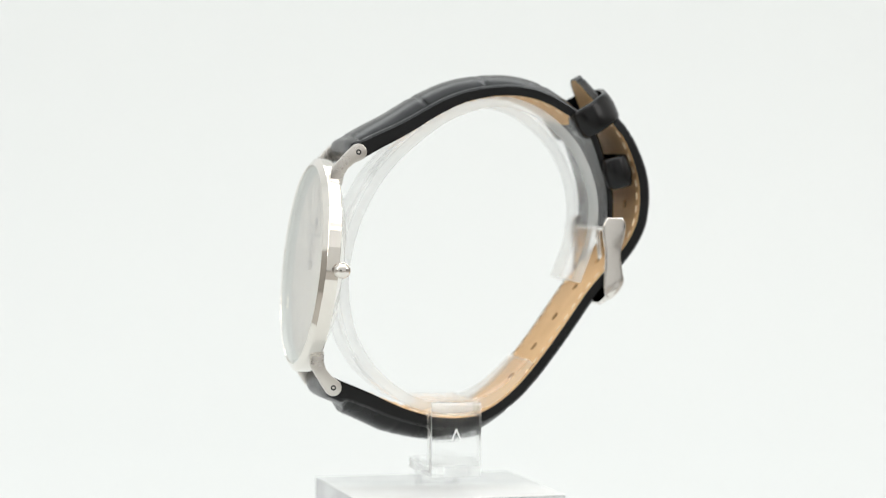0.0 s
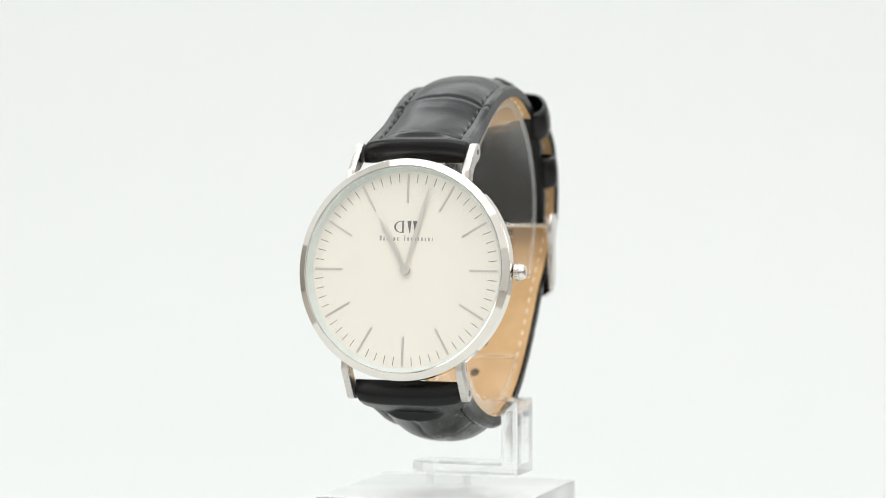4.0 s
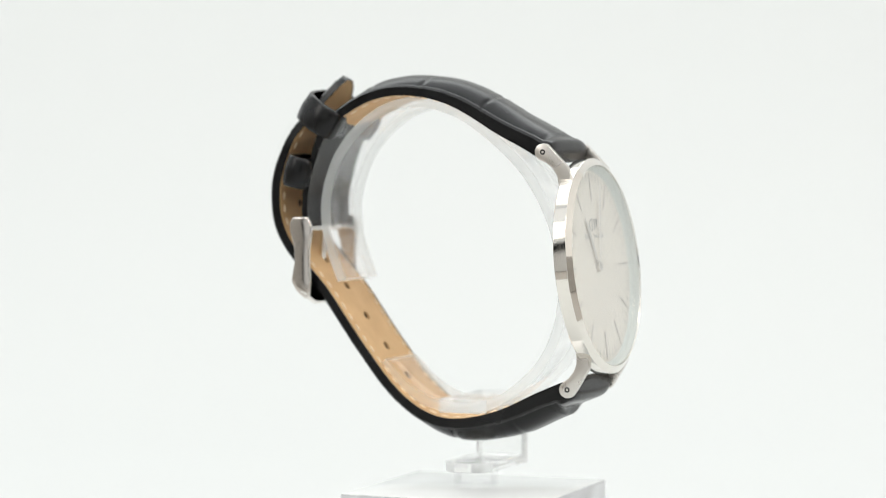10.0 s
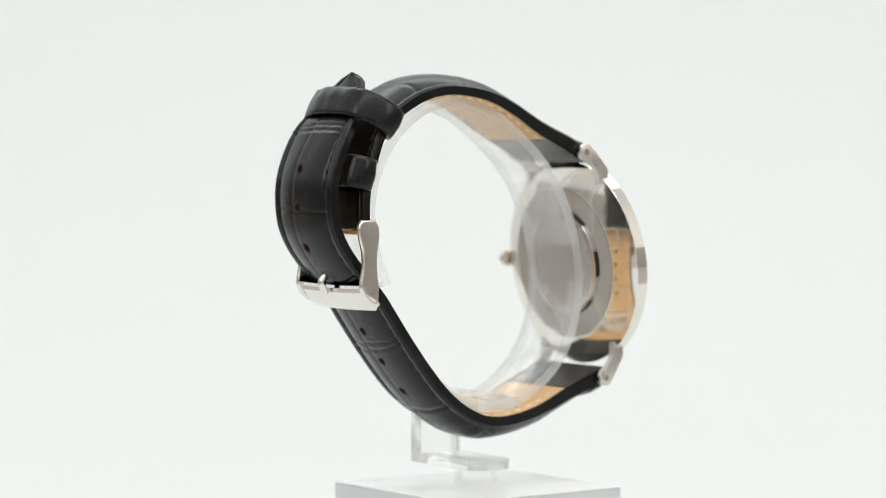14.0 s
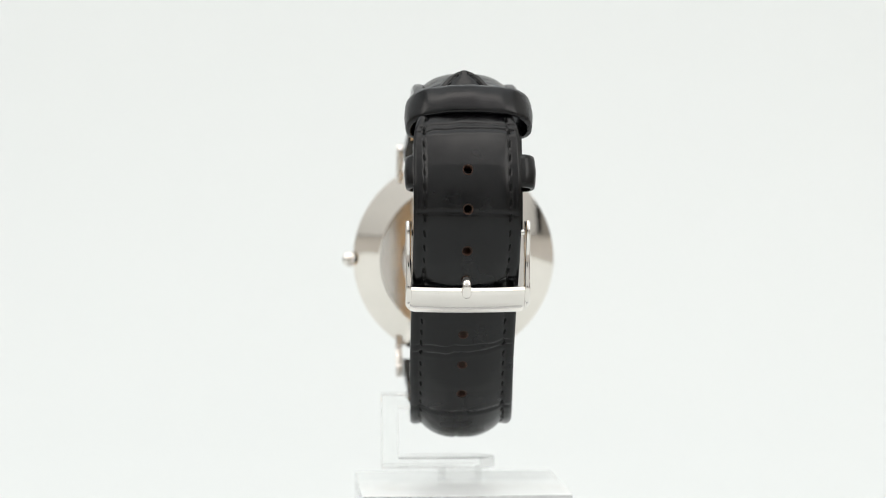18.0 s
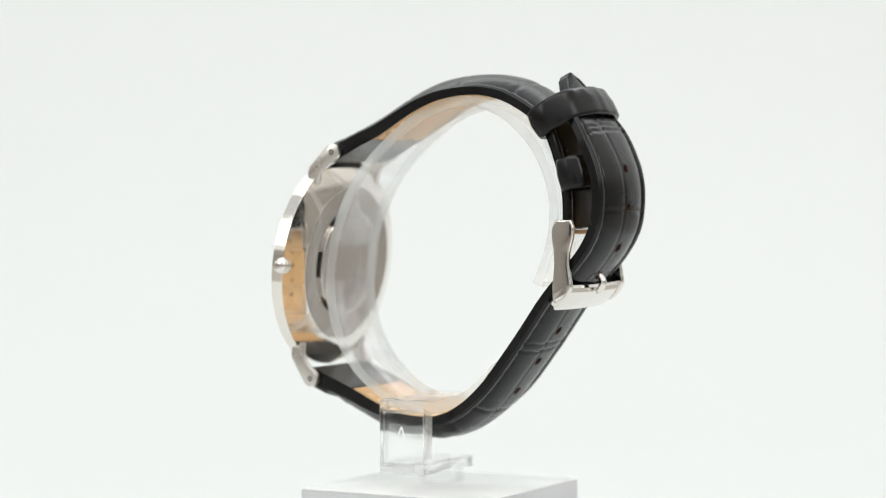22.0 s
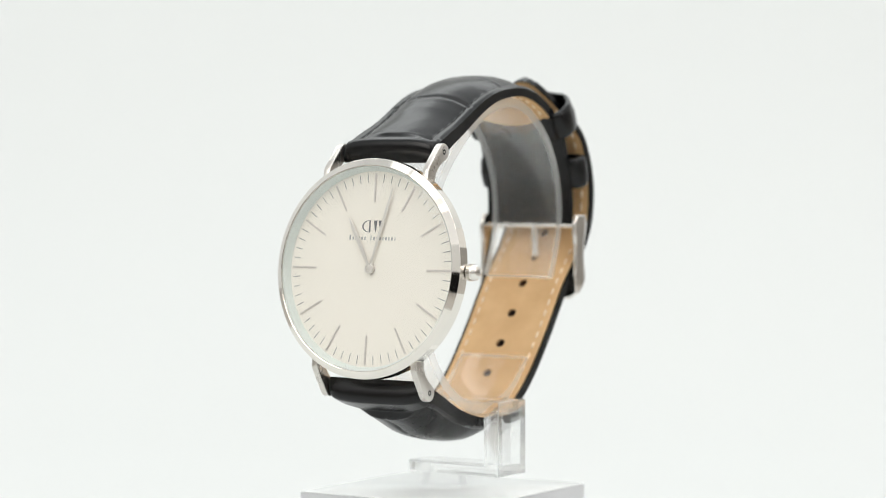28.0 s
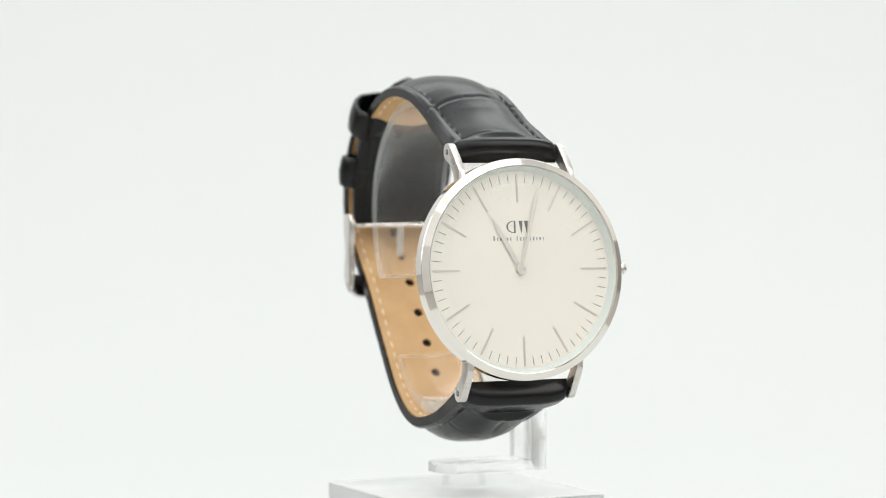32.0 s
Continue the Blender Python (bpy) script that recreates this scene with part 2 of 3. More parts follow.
def build_setting():
    prof = [(-0.30, 0.0), (0.30, 0.0)]
    for k in range(1, 13):
        a = k / 12 * math.pi / 2
        prof.append((0.30 + 0.35 * math.sin(a), 0.35 - 0.35 * math.cos(a)))
    prof.append((0.65, 1.24))
    verts = [(x, y, z) for y, z in prof for x in (-0.23, 0.23)]
    faces = [(2 * i, 2 * i + 1, 2 * i + 3, 2 * i + 2) for i in range(len(prof) - 1)]
    r, c = 1.7, 1.9
    # Unseen room, kept dark in place of the camera's black reflection.
    room = [(x, y, z) for z in (-0.006, c) for x, y in ((-r, -r), (r, -r), (r, r), (-r, r))]
    for name, f in (("floor", (0, 1, 2, 3)), ("ceiling", (4, 7, 6, 5)), ("wall_south", (0, 4, 5, 1)), ("wall_east", (1, 5, 6, 2)), ("wall_north", (2, 6, 7, 3)), ("wall_west", (3, 7, 4, 0))):
        sheet(name, [room[i] for i in f], [(0, 1, 2, 3)], ROOM_PAINT, "unseen dark grey room surface, seen only as a black reflection")
    fy = -0.92
    corners = ((-0.95, fy), (-0.95, 0.66), (0.95, fy), (0.95, 0.66))
    # Tent out of view, added to surround the watch with soft light.
    tent = [(x, y, z) for z in (0.0, 0.28, 1.25) for x, y in corners]
    for name, f, mat in (("tent_wall_west", (4, 5, 9, 8), GLOW_TENT), ("tent_wall_east", (7, 6, 10, 11), WARM_GLOW_TENT), ("tent_wall_north", (1, 3, 11, 9), GLOW_TENT), ("tent_roof", (8, 9, 11, 10), GLOW_TENT)):
        sheet(name, [tent[i] for i in f], [(0, 1, 2, 3)], mat, "unseen white light tent panel, given a glow of its own")
    # Unseen panels without glow, added to darken what the steel reflects low down.
    for name, f in (("dark_panel_west", (0, 1, 5, 4)), ("dark_panel_east", (3, 2, 6, 7))):
        sheet(name, [tent[i] for i in f], [(0, 1, 2, 3)], TABLE, "unseen warm grey panel added to darken low side reflections")
    front = [(x, -1.0, z) for z in (0.0, 0.20, 1.17) for x in (-0.95, -0.17, 0.17, 0.95)]
    sheet("tent_wall_south", front, [(0, 4, 5, 1), (2, 6, 7, 3), (4, 8, 9, 5), (5, 9, 10, 6), (6, 10, 11, 7)], GLOW_FRONT, "unseen off-white tent front with a faint glow and an opening for the camera")
    sheet("table_top", [(-0.95, -0.99, -0.002), (0.95, -0.99, -0.002), (0.95, 0.66, -0.002), (-0.95, 0.66, -0.002)], [(0, 1, 2, 3)], TABLE, "warm grey matt table top under the white sweep")
    sheet("backdrop", verts, faces, GLOW_BACKDROP, "seamless white studio sweep, given an even glow of its own")


build_setting()


# ---- turning things ----
def build_block():
    t = thing("riser_block", -TOP, "square riser block with a white glossy top, side shade put into pale grey", "block")
    # Shade on the sides is coloured in; a thin white layer tops them.
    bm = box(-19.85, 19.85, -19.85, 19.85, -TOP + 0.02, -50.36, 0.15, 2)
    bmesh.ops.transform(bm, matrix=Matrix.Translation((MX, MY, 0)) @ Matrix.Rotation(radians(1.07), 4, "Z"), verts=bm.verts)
    part("body", bm, SHADED_ACRYLIC, t, "glossy sides, their shade put into pale grey")
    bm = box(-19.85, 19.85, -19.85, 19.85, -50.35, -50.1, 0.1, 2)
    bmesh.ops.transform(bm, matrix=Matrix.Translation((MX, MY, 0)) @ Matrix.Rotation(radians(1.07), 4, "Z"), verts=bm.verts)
    part("light_top", bm, WHITE_ACRYLIC, t, "thin white glossy layer added to keep the top lighter")
    return t


RING_PATH = [(12.2, -25.4), (6.6, -30.6), (1.2, -33.0), (-4.0, -33.4), (-8.5, -32.7), (-13.0, -30.6), (-18.3, -25.9), (-21.8, -19.6), (-23.1, -12.5), (-22.8, -6.1), (-20.5, 2.1),
             (-15.2, 11.0), (-6.1, 18.9), (0.5, 22.1), (7.2, 23.1), (13.7, 20.9), (19.3, 16.0), (22.5, 10.4), (23.9, 4.5), (23.5, -1.5), (22.1, -6.0), (20.5, -10.0)]


def build_stand():
    t = thing("watch_stand", -50.05, "clear acrylic C-ring watch stand with a bracket foot", "watch stand")
    at, xy, tan = curve_through(RING_PATH, 0.8)
    nrm = np.stack([tan[:, 1], -tan[:, 0]], 1)
    bm = bmesh.new()
    rows = []
    for (y, z), (ny, nz) in zip(xy, nrm):
        sec = []
        for x, o in ((-6.55, -1.9), (-6.45, -2.0), (8.5, -2.0), (8.6, -1.9), (8.6, -0.1), (8.5, 0.0), (-6.45, 0.0), (-6.55, -0.1)):
            sec.append(bm.verts.new((MX + x, y + ny * o, z + nz * o)))
        rows.append(sec)
    for a, b in zip(rows, rows[1:]):
        for k in range(8):
            bm.faces.new((a[k], a[(k + 1) % 8], b[(k + 1) % 8], b[k]))
    bm.faces.new(rows[0])
    bm.faces.new(rows[-1][::-1])
    for f in bm.faces:
        f.material_index = 0
    ring = part("ring", bm, THIN_CLEAR, t, "thin clear acrylic ring with pale sawn edges", 50)
    ring.data.materials.append(SAWN_GLINT)
    ring.visible_shadow = False
    for poly in ring.data.polygons:
        if abs(poly.normal.x) > 0.5 or len(poly.vertices) > 4:
            poly.material_index = 1
    # bracket: shelf, post and foot in one bent piece
    out = [(-6.9, -32.65), (15.4, -32.65), (15.4, -46.8), (-6.6, -46.8), (-6.6, -44.9), (12.1, -44.9), (12.1, -35.4), (-6.9, -35.4)]
    bm = prism([(MX + a, b) for a, b in out], MY - 4.85, MY + 4.85, lambda a, b, d: (a, d, b))
    ends = [e for e in bm.edges if all(abs(v.co.x - (MX - 6.6)) < 0.01 for v in e.verts) and abs(e.verts[0].co.z - e.verts[1].co.z) > 1]
    bmesh.ops.bevel(bm, geom=ends, offset=3.6, segments=10, affect="EDGES", profile=0.5)
    bm.normal_update()
    bmesh.ops.bevel(bm, geom=[e for e in bm.edges if len(e.link_faces) == 2 and e.calc_face_angle(0) > 1.0], offset=0.12, segments=2, affect="EDGES", profile=0.5)
    bracket = part("bracket", bm, CLEAR, t, "", 50)
    bracket.data.materials.append(SAWN_GLINT)
    bracket.visible_shadow = False
    # Bevels take the milky edge material, drawing bright glints along the bracket.
    for poly in bracket.data.polygons:
        if max(abs(c) for c in poly.normal) < 0.99 and poly.area < 1.6e-6:
            poly.material_index = 1
    bm = lathe([(0, -50.0), (4.2, -50.0), (4.4, -49.8), (4.4, -47.0), (4.3, -46.85), (0, -46.85)], 48, Matrix.Translation((MX, MY, 0)))
    part("peg", bm, PALE_CLEAR, t, "", 40).visible_shadow = False
    for sgn in (-1, 1):
        bm = prism([(MY - sgn * 0.12, -37.9), (MY + sgn * 0.12, -37.6), (MY + sgn * 0.98, -39.7), (MY + sgn * 0.74, -39.7)], MX + 15.41, MX + 15.45)
        part("etched_stroke", bm, ETCH, t, "fine pale etched arrow stroke")
    return t


# Case frame: x across, y up the dial, z out of the dial.
TILT = radians(6.34)
CASE = Matrix(((1, 0, 0, MX), (0, math.sin(TILT), -math.cos(TILT), -28.75), (0, math.cos(TILT), math.sin(TILT), -7.15), (0, 0, 0, 1)))


def in_case(bm):
    bmesh.ops.transform(bm, matrix=CASE, verts=bm.verts)
    return bm


def bar(r0, r1, w0, w1, z0, z1, angle, bevel=0.04):
    """A flat bar on the dial from radius r0 to r1, turned clockwise from twelve."""
    bm = prism([(-w0 / 2, r0), (w0 / 2, r0), (w1 / 2, r1), (-w1 / 2, r1)], z0, z1, lambda a, b, d: (a, b, d), bevel, 1)
    bmesh.ops.transform(bm, matrix=Matrix.Rotation(-radians(angle), 4, "Z"), verts=bm.verts)
    return bm


def build_case(t):
    part("case", in_case(lathe([(18.95, 0.3), (18.97, 1.8), (19.02, 1.93), (19.12, 1.95), (20.36, 1.17), (20.42, 1.1), (20.42, -1.2), (20.38, -1.27), (15.42, -3.18), (15.3, -3.2), (15.0, -3.2), (15.0, -0.4), (18.95, -0.4), (18.95, 0.3)], 160)),
         CASE_STEEL, t, "mirror-polished steel round watch case", 14)
    part("caseback", in_case(lathe([(0, -3.98), (7.6, -3.98), (7.7, -4.03), (9.75, -4.03), (9.9, -4.0), (10.4, -3.85), (10.45, -3.75), (10.45, -3.22), (14.9, -3.22), (14.9, -0.8), (0, -0.8)], 120)),
         BACK_STEEL, t, "steel caseback with a raised round centre", 12)
    for k, (x0, x1, y0, y1) in enumerate(((-2.2, -0.3, 1.2, 3.2), (0.2, 2.4, 1.2, 3.2), (-5.2, 5.2, -0.6, -0.25), (-4.2, 4.2, -2.2, -1.7), (-5.0, 5.0, -3.6, -3.2), (-3.4, 3.4, -5.0, -4.6))):
        part("engraved_mark", in_case(box(x0, x1, y0, y1, -3.99, -3.9)), BACK_STEEL, t, "faint engraved bar on the caseback")
    part("crystal", in_case(lathe([(0, 2.12), (9, 2.10), (15, 2.04), (18.3, 1.96), (18.7, 1.9), (18.84, 1.78), (18.84, 1.2), (0, 1.2)], 128)), CRYSTAL, t, "flat clear watch glass", 25).visible_shadow = False
    for k in range(6):
        bm = prism([(10.5 * math.sin(radians(a)), 10.5 * math.cos(radians(a))) for a in range(-14, 15, 4)] + [(9.9 * math.sin(radians(a)), 9.9 * math.cos(radians(a))) for a in range(14, -15, -4)], -3.76, -3.24, lambda a, b, d: (a, b, d))
        bmesh.ops.transform(bm, matrix=Matrix.Rotation(radians(60 * k + 30), 4, "Z"), verts=bm.verts)
        part("caseback_slot", in_case(bm), DARK_SLOT, t, "dark notch round the caseback")
    # lugs, each a tapered curved arm round the end of a spring bar
    for up in (1, -1):
        for side in (1, -1):
            line = [(15.6, 0.4), (18.2, 0.38), (18.8, 0.2), (20.8, -1.3)]
            for k in range(9):
                a = radians(60 - k * 27)
                line.append((22.2 + 1.6 * math.cos(a), -4.4 + 1.6 * math.sin(a)))
            line += [(20.1, -3.9), (19.0, -2.75), (17.6, -2.05), (15.6, -1.9)]
            lo, hi = sorted((side * 10.42, side * 11.75))
            bm = prism([(up * a, b) for a, b in line], lo, hi, lambda a, b, d: (d, a, b), 0.08, 2)
            lug = part("lug", in_case(bm), SATIN_STEEL, t, "steel lug, flat sides, rounded end", 28)
            bm = lathe([(0, 0.03), (0.2, 0.03), (0.26, 0.0), (0.26, -0.3)], 16, Matrix.Translation((side * 11.74, up * 22.2, -4.4)) @ Matrix.Rotation(side * math.pi / 2, 4, "Y"))
            part("pin_end", in_case(bm), SATIN_STEEL, lug, "small dark pin end")
            bm = lathe([(0.52, 0.02), (0.24, 0.02), (0.24, -0.1), (0.52, -0.1)], 16, Matrix.Translation((side * 11.74, up * 22.2, -4.4)) @ Matrix.Rotation(side * math.pi / 2, 4, "Y"))
            part("pin_hole", in_case(bm), DARK_SLOT, lug)
        bm = lathe([(0, -9.95), (0.75, -9.95), (0.75, 9.95), (0, 9.95)], 16, Matrix.Translation((0, up * 22.2, -4.4)) @ Matrix.Rotation(math.pi / 2, 4, "Y"))
        part("spring_bar", in_case(bm), SATIN_STEEL, t)
    # crown: neck, fluted drum and domed end
    bm = bmesh.new()
    prof = [(0.0, 0.8), (0.3, 0.8), (0.34, 1.4), (0.42, 1.58), (1.25, 1.58), (1.33, 1.46), (1.38, 1.30), (1.5, 1.42), (1.9, 1.36), (2.2, 1.12), (2.38, 0.7), (2.45, 0.0)]
    seg, rings = 112, []
    for i, (hgt, r) in enumerate(prof):
        ring = []
        for k in range(seg):
            rr = r * ((0.99, 1.0, 0.99, 0.86)[k % 4] if i in (3, 4) else 1.0)
            a = 2 * math.pi * k / seg
            ring.append(bm.verts.new((20.2 + hgt, rr * math.cos(a), -1.7 + rr * math.sin(a))))
        rings.append(ring)
    for a, b in zip(rings, rings[1:]):
        for k in range(seg):
            bm.faces.new((a[k], a[(k + 1) % seg], b[(k + 1) % seg], b[k]))
    bmesh.ops.remove_doubles(bm, verts=bm.verts, dist=1e-4)
    part("crown", in_case(bm), STEEL, t, "fluted steel winding crown with a domed end", 40)


def build_dial(t):
    dial = part("dial", in_case(lathe([(0, 0.0), (18.9, 0.0), (18.9, -0.35), (0, -0.35)], 128)), DIAL_PAINT, t, "cream white dial with steel hour bars")
    part("rehaut", in_case(lathe([(18.93, 1.75), (18.86, 1.75), (18.8, 1.15), (18.15, 0.01), (18.93, 0.01), (18.93, 1.75)], 128)), GLASS_EDGE_TINT, t, "sloped pale ring round the dial, coloured like the glass's greenish edge", 20)
    for k in range(12):
        part("hour_bar", in_case(bar(12.35, 17.7, 0.36, 0.36, 0.01, 0.16, 30 * k)), BAR_STEEL, dial)
    for k in range(60):
        if k % 5:
            part("minute_mark", in_case(bar(16.1, 17.7, 0.12, 0.12, 0.004, 0.02, 6 * k, 0)), PRINT, dial)
    # the maker's mark and name as plain shapes
    arc = [radians(90 + 15 * k) for k in range(13)]
    half_round = [(-0.95 + 1.55 * math.cos(a), 7.9 + 1.12 * math.sin(a)) for a in arc] + [(-0.95 + 1.2 * math.cos(a), 7.9 + 1.0 * math.sin(a)) for a in reversed(arc)]
    part("printed_mark", in_case(prism(half_round, 0.004, 0.02, lambda a, b, d: (a, b, d))), PRINT, dial)
    part("printed_mark", in_case(box(-0.95, -0.6, 6.78, 9.02, 0.004, 0.02)), PRINT, dial)
    for x in (0.55, 1.65):
        part("printed_mark", in_case(prism([(x - 0.5, 9.0), (x + 0.32, 9.0), (x + 0.08, 6.8), (x - 0.05, 6.8)], 0.004, 0.02, lambda a, b, d: (a, b, d))), PRINT, dial)
    for k in range(16):
        w = (0.34, 0.24, 0.34, 0.18)[k % 4]
        if k != 6:
            x = -5.05 + k * 0.67
            part("printed_name_bar", in_case(box(x - w / 2, x + w / 2, 5.35, 5.95 + 0.3 * (k in (0, 7)), 0.004, 0.02)), SOFT_PRINT, dial)

    def blade(name, length, w, tail, z, angle):
        pts = [(-w * 0.28, -tail), (w * 0.28, -tail), (w * 0.5, length * 0.30), (w * 0.5, length * 0.80), (0.06, length), (-0.06, length), (-w * 0.5, length * 0.80), (-w * 0.5, length * 0.30)]
        bm = prism(pts, z, z + 0.12, lambda a, b, d: (a, b, d), 0.05, 1)
        bmesh.ops.transform(bm, matrix=Matrix.Rotation(-radians(angle), 4, "Z"), verts=bm.verts)
        part(name, in_case(bm), HAND_STEEL, t, "slim tapered steel hand")

    blade("hour_hand", 10.9, 0.85, 0.0, 0.30, -29.5)
    blade("minute_hand", 15.6, 0.62, 0.0, 0.50, 15.7)
    part("hand_hub", in_case(lathe([(0.95, 0.05), (0.95, 0.68), (0.85, 0.76), (0.55, 0.76), (0.5, 0.68), (0, 0.68)], 32)), HAND_STEEL, t, "round steel hub of the hands", 30)


# ---- strap ----
HALF = 9.72
ACROSS = sorted({s * v for s in (-1, 1) for v in (9.72, 9.66, 9.5, 9.2, 8.8, 8.35, 8.08, 7.9, 7.75, 7.6, 7.42, 7.15, 6.8, 6.3, 5.7, 5.0, 4.2, 3.4, 2.7, 2.1, 1.6, 1.2, 0.8, 0.4, 0.0)})


def strap_sheet(at, xy, nrm, s0, s1, under, over, holes=(), hole_r=0.95, xs=ACROSS, half_at=None, drift=lambda s: 0.0):
    """A solid strip along the strap's line: under(s, x) and over(s, x) are its two faces' heights above that line."""
    rows = [i for i, s in enumerate(at) if s0 <= s <= s1]
    bm = bmesh.new()
    lo, hi, par = {}, {}, {}
    for i in rows:
        s = at[i]
        k = half_at(s) / HALF if half_at else 1.0
        for j, x0 in enumerate(xs):
            x, ss = x0 * k, s
            for h in holes:
                d = math.hypot(ss - h, x)
                if 1e-6 < d < hole_r * 2.0:
                    # rings round a hole draw together on its rim
                    near = hole_r if d < hole_r * 1.35 else d
                    if d >= hole_r * 0.62:
                        ss, x = h + (ss - h) * near / d, x * near / d
            y = np.interp(ss, at, xy[:, 0]), np.interp(ss, at, xy[:, 1])
            n = np.interp(ss, at, nrm[:, 0]), np.interp(ss, at, nrm[:, 1])
            a, b = under(ss, x), over(ss, x)
            x += drift(s)
            lo[i, j] = bm.verts.new((MX + x, y[0] + n[0] * a, y[1] + n[1] * a))
            hi[i, j] = bm.verts.new((MX + x, y[0] + n[0] * b, y[1] + n[1] * b))
            par[i, j] = (s, x0 * k)
    keep = set()
    for i in rows[:-1]:
        for j in range(len(xs) - 1):
            cs = sum(par[q][0] for q in ((i, j), (i + 1, j), (i, j + 1), (i + 1, j + 1))) / 4
            cx = sum(par[q][1] for q in ((i, j), (i + 1, j), (i, j + 1), (i + 1, j + 1))) / 4
            if all(math.hypot(cs - h, cx) > hole_r for h in holes):
                keep.add((i, j))
    for i, j in keep:
        c = ((i, j), (i + 1, j), (i + 1, j + 1), (i, j + 1))
        bm.faces.new([hi[q] for q in c])
        bm.faces.new([lo[q] for q in c[::-1]])
        for (di, dj), (p, q) in zip(((0, -1), (1, 0), (0, 1), (-1, 0)), zip(c, c[1:] + c[:1])):
            if (i + di, j + dj) not in keep:
                bm.faces.new((hi[q], hi[p], lo[p], lo[q]))
    for v in [v for v in bm.verts if not v.link_faces]:
        bm.verts.remove(v)
    return bm


def stitch_mesh(name, mat, length, width=0.40):
    bm = bmesh.new()
    bmesh.ops.create_icosphere(bm, subdivisions=2, radius=0.5)
    for v in bm.verts:
        v.co = Vector((v.co.x * width, v.co.y * length, v.co.z * 0.36))
    return mesh_of(name, bm, mat, 80)


def lay(at, xy, nrm, s, x, off, lean=0.0, drift=lambda s: 0.0):
    """A pose on the strap: y along it, z out of it."""
    y, z = np.interp(s, at, xy[:, 0]), np.interp(s, at, xy[:, 1])
    n = Vector((0, np.interp(s, at, nrm[:, 0]), np.interp(s, at, nrm[:, 1]))).normalized()
    xa = Vector((1, 0, 0))
    ya = n.cross(xa).normalized()
    m = Matrix((xa, ya, n)).transposed().to_4x4() @ Matrix.Rotation(lean, 4, "Z")
    m.translation = Vector((MX + x + drift(s), y, z)) + n * off
    return m


def crease(s, x, s0, slope, bow, depth, width):
    d = s - (s0 + slope * x + bow * (1 - (x / HALF) ** 2)) - 0.35 * noise.noise((x * 0.45, s0, 5.0)) - 0.12 * noise.noise((x * 1.6, s0, 9.0))
    fold = -depth * math.exp(-(d / width) ** 2) + 0.14 * depth * math.exp(-((abs(d) - 2.2 * width) / (1.3 * width)) ** 2)
    return fold * (1 - 0.8 * smooth(8.2, 9.3, abs(x)))


UPPER = [(-22.4, 12.4), (-20.57, 13.28), (-17.14, 15.21), (-11.79, 17.89), (-6.43, 21.2), (-1.09, 23.75), (4.26, 24.96), (9.61, 25.15), (14.96, 23.9), (20.31, 20.9), (22.6, 18.9), (24.2, 16.3), (26.0, 11.18), (27.1, 6.91), (27.3, 2.62), (27.2, 0.4)]
LOWER = [(-27.2, -27.6), (-25.4, -28.4), (-19.3, -30.97), (-11.77, -34.5), (-3.17, -36.2), (3.28, -34.8), (9.4, -30.3), (15.2, -23.3), (19.42, -17.6), (23.46, -11.9), (28.2, -6.7), (31.4, -2.7), (33.3, 1.5), (33.7, 6.9), (32.9, 11.2), (30.7, 16.8), (28.6, 19.8), (24.9, 25.2), (22.9, 28.5)]


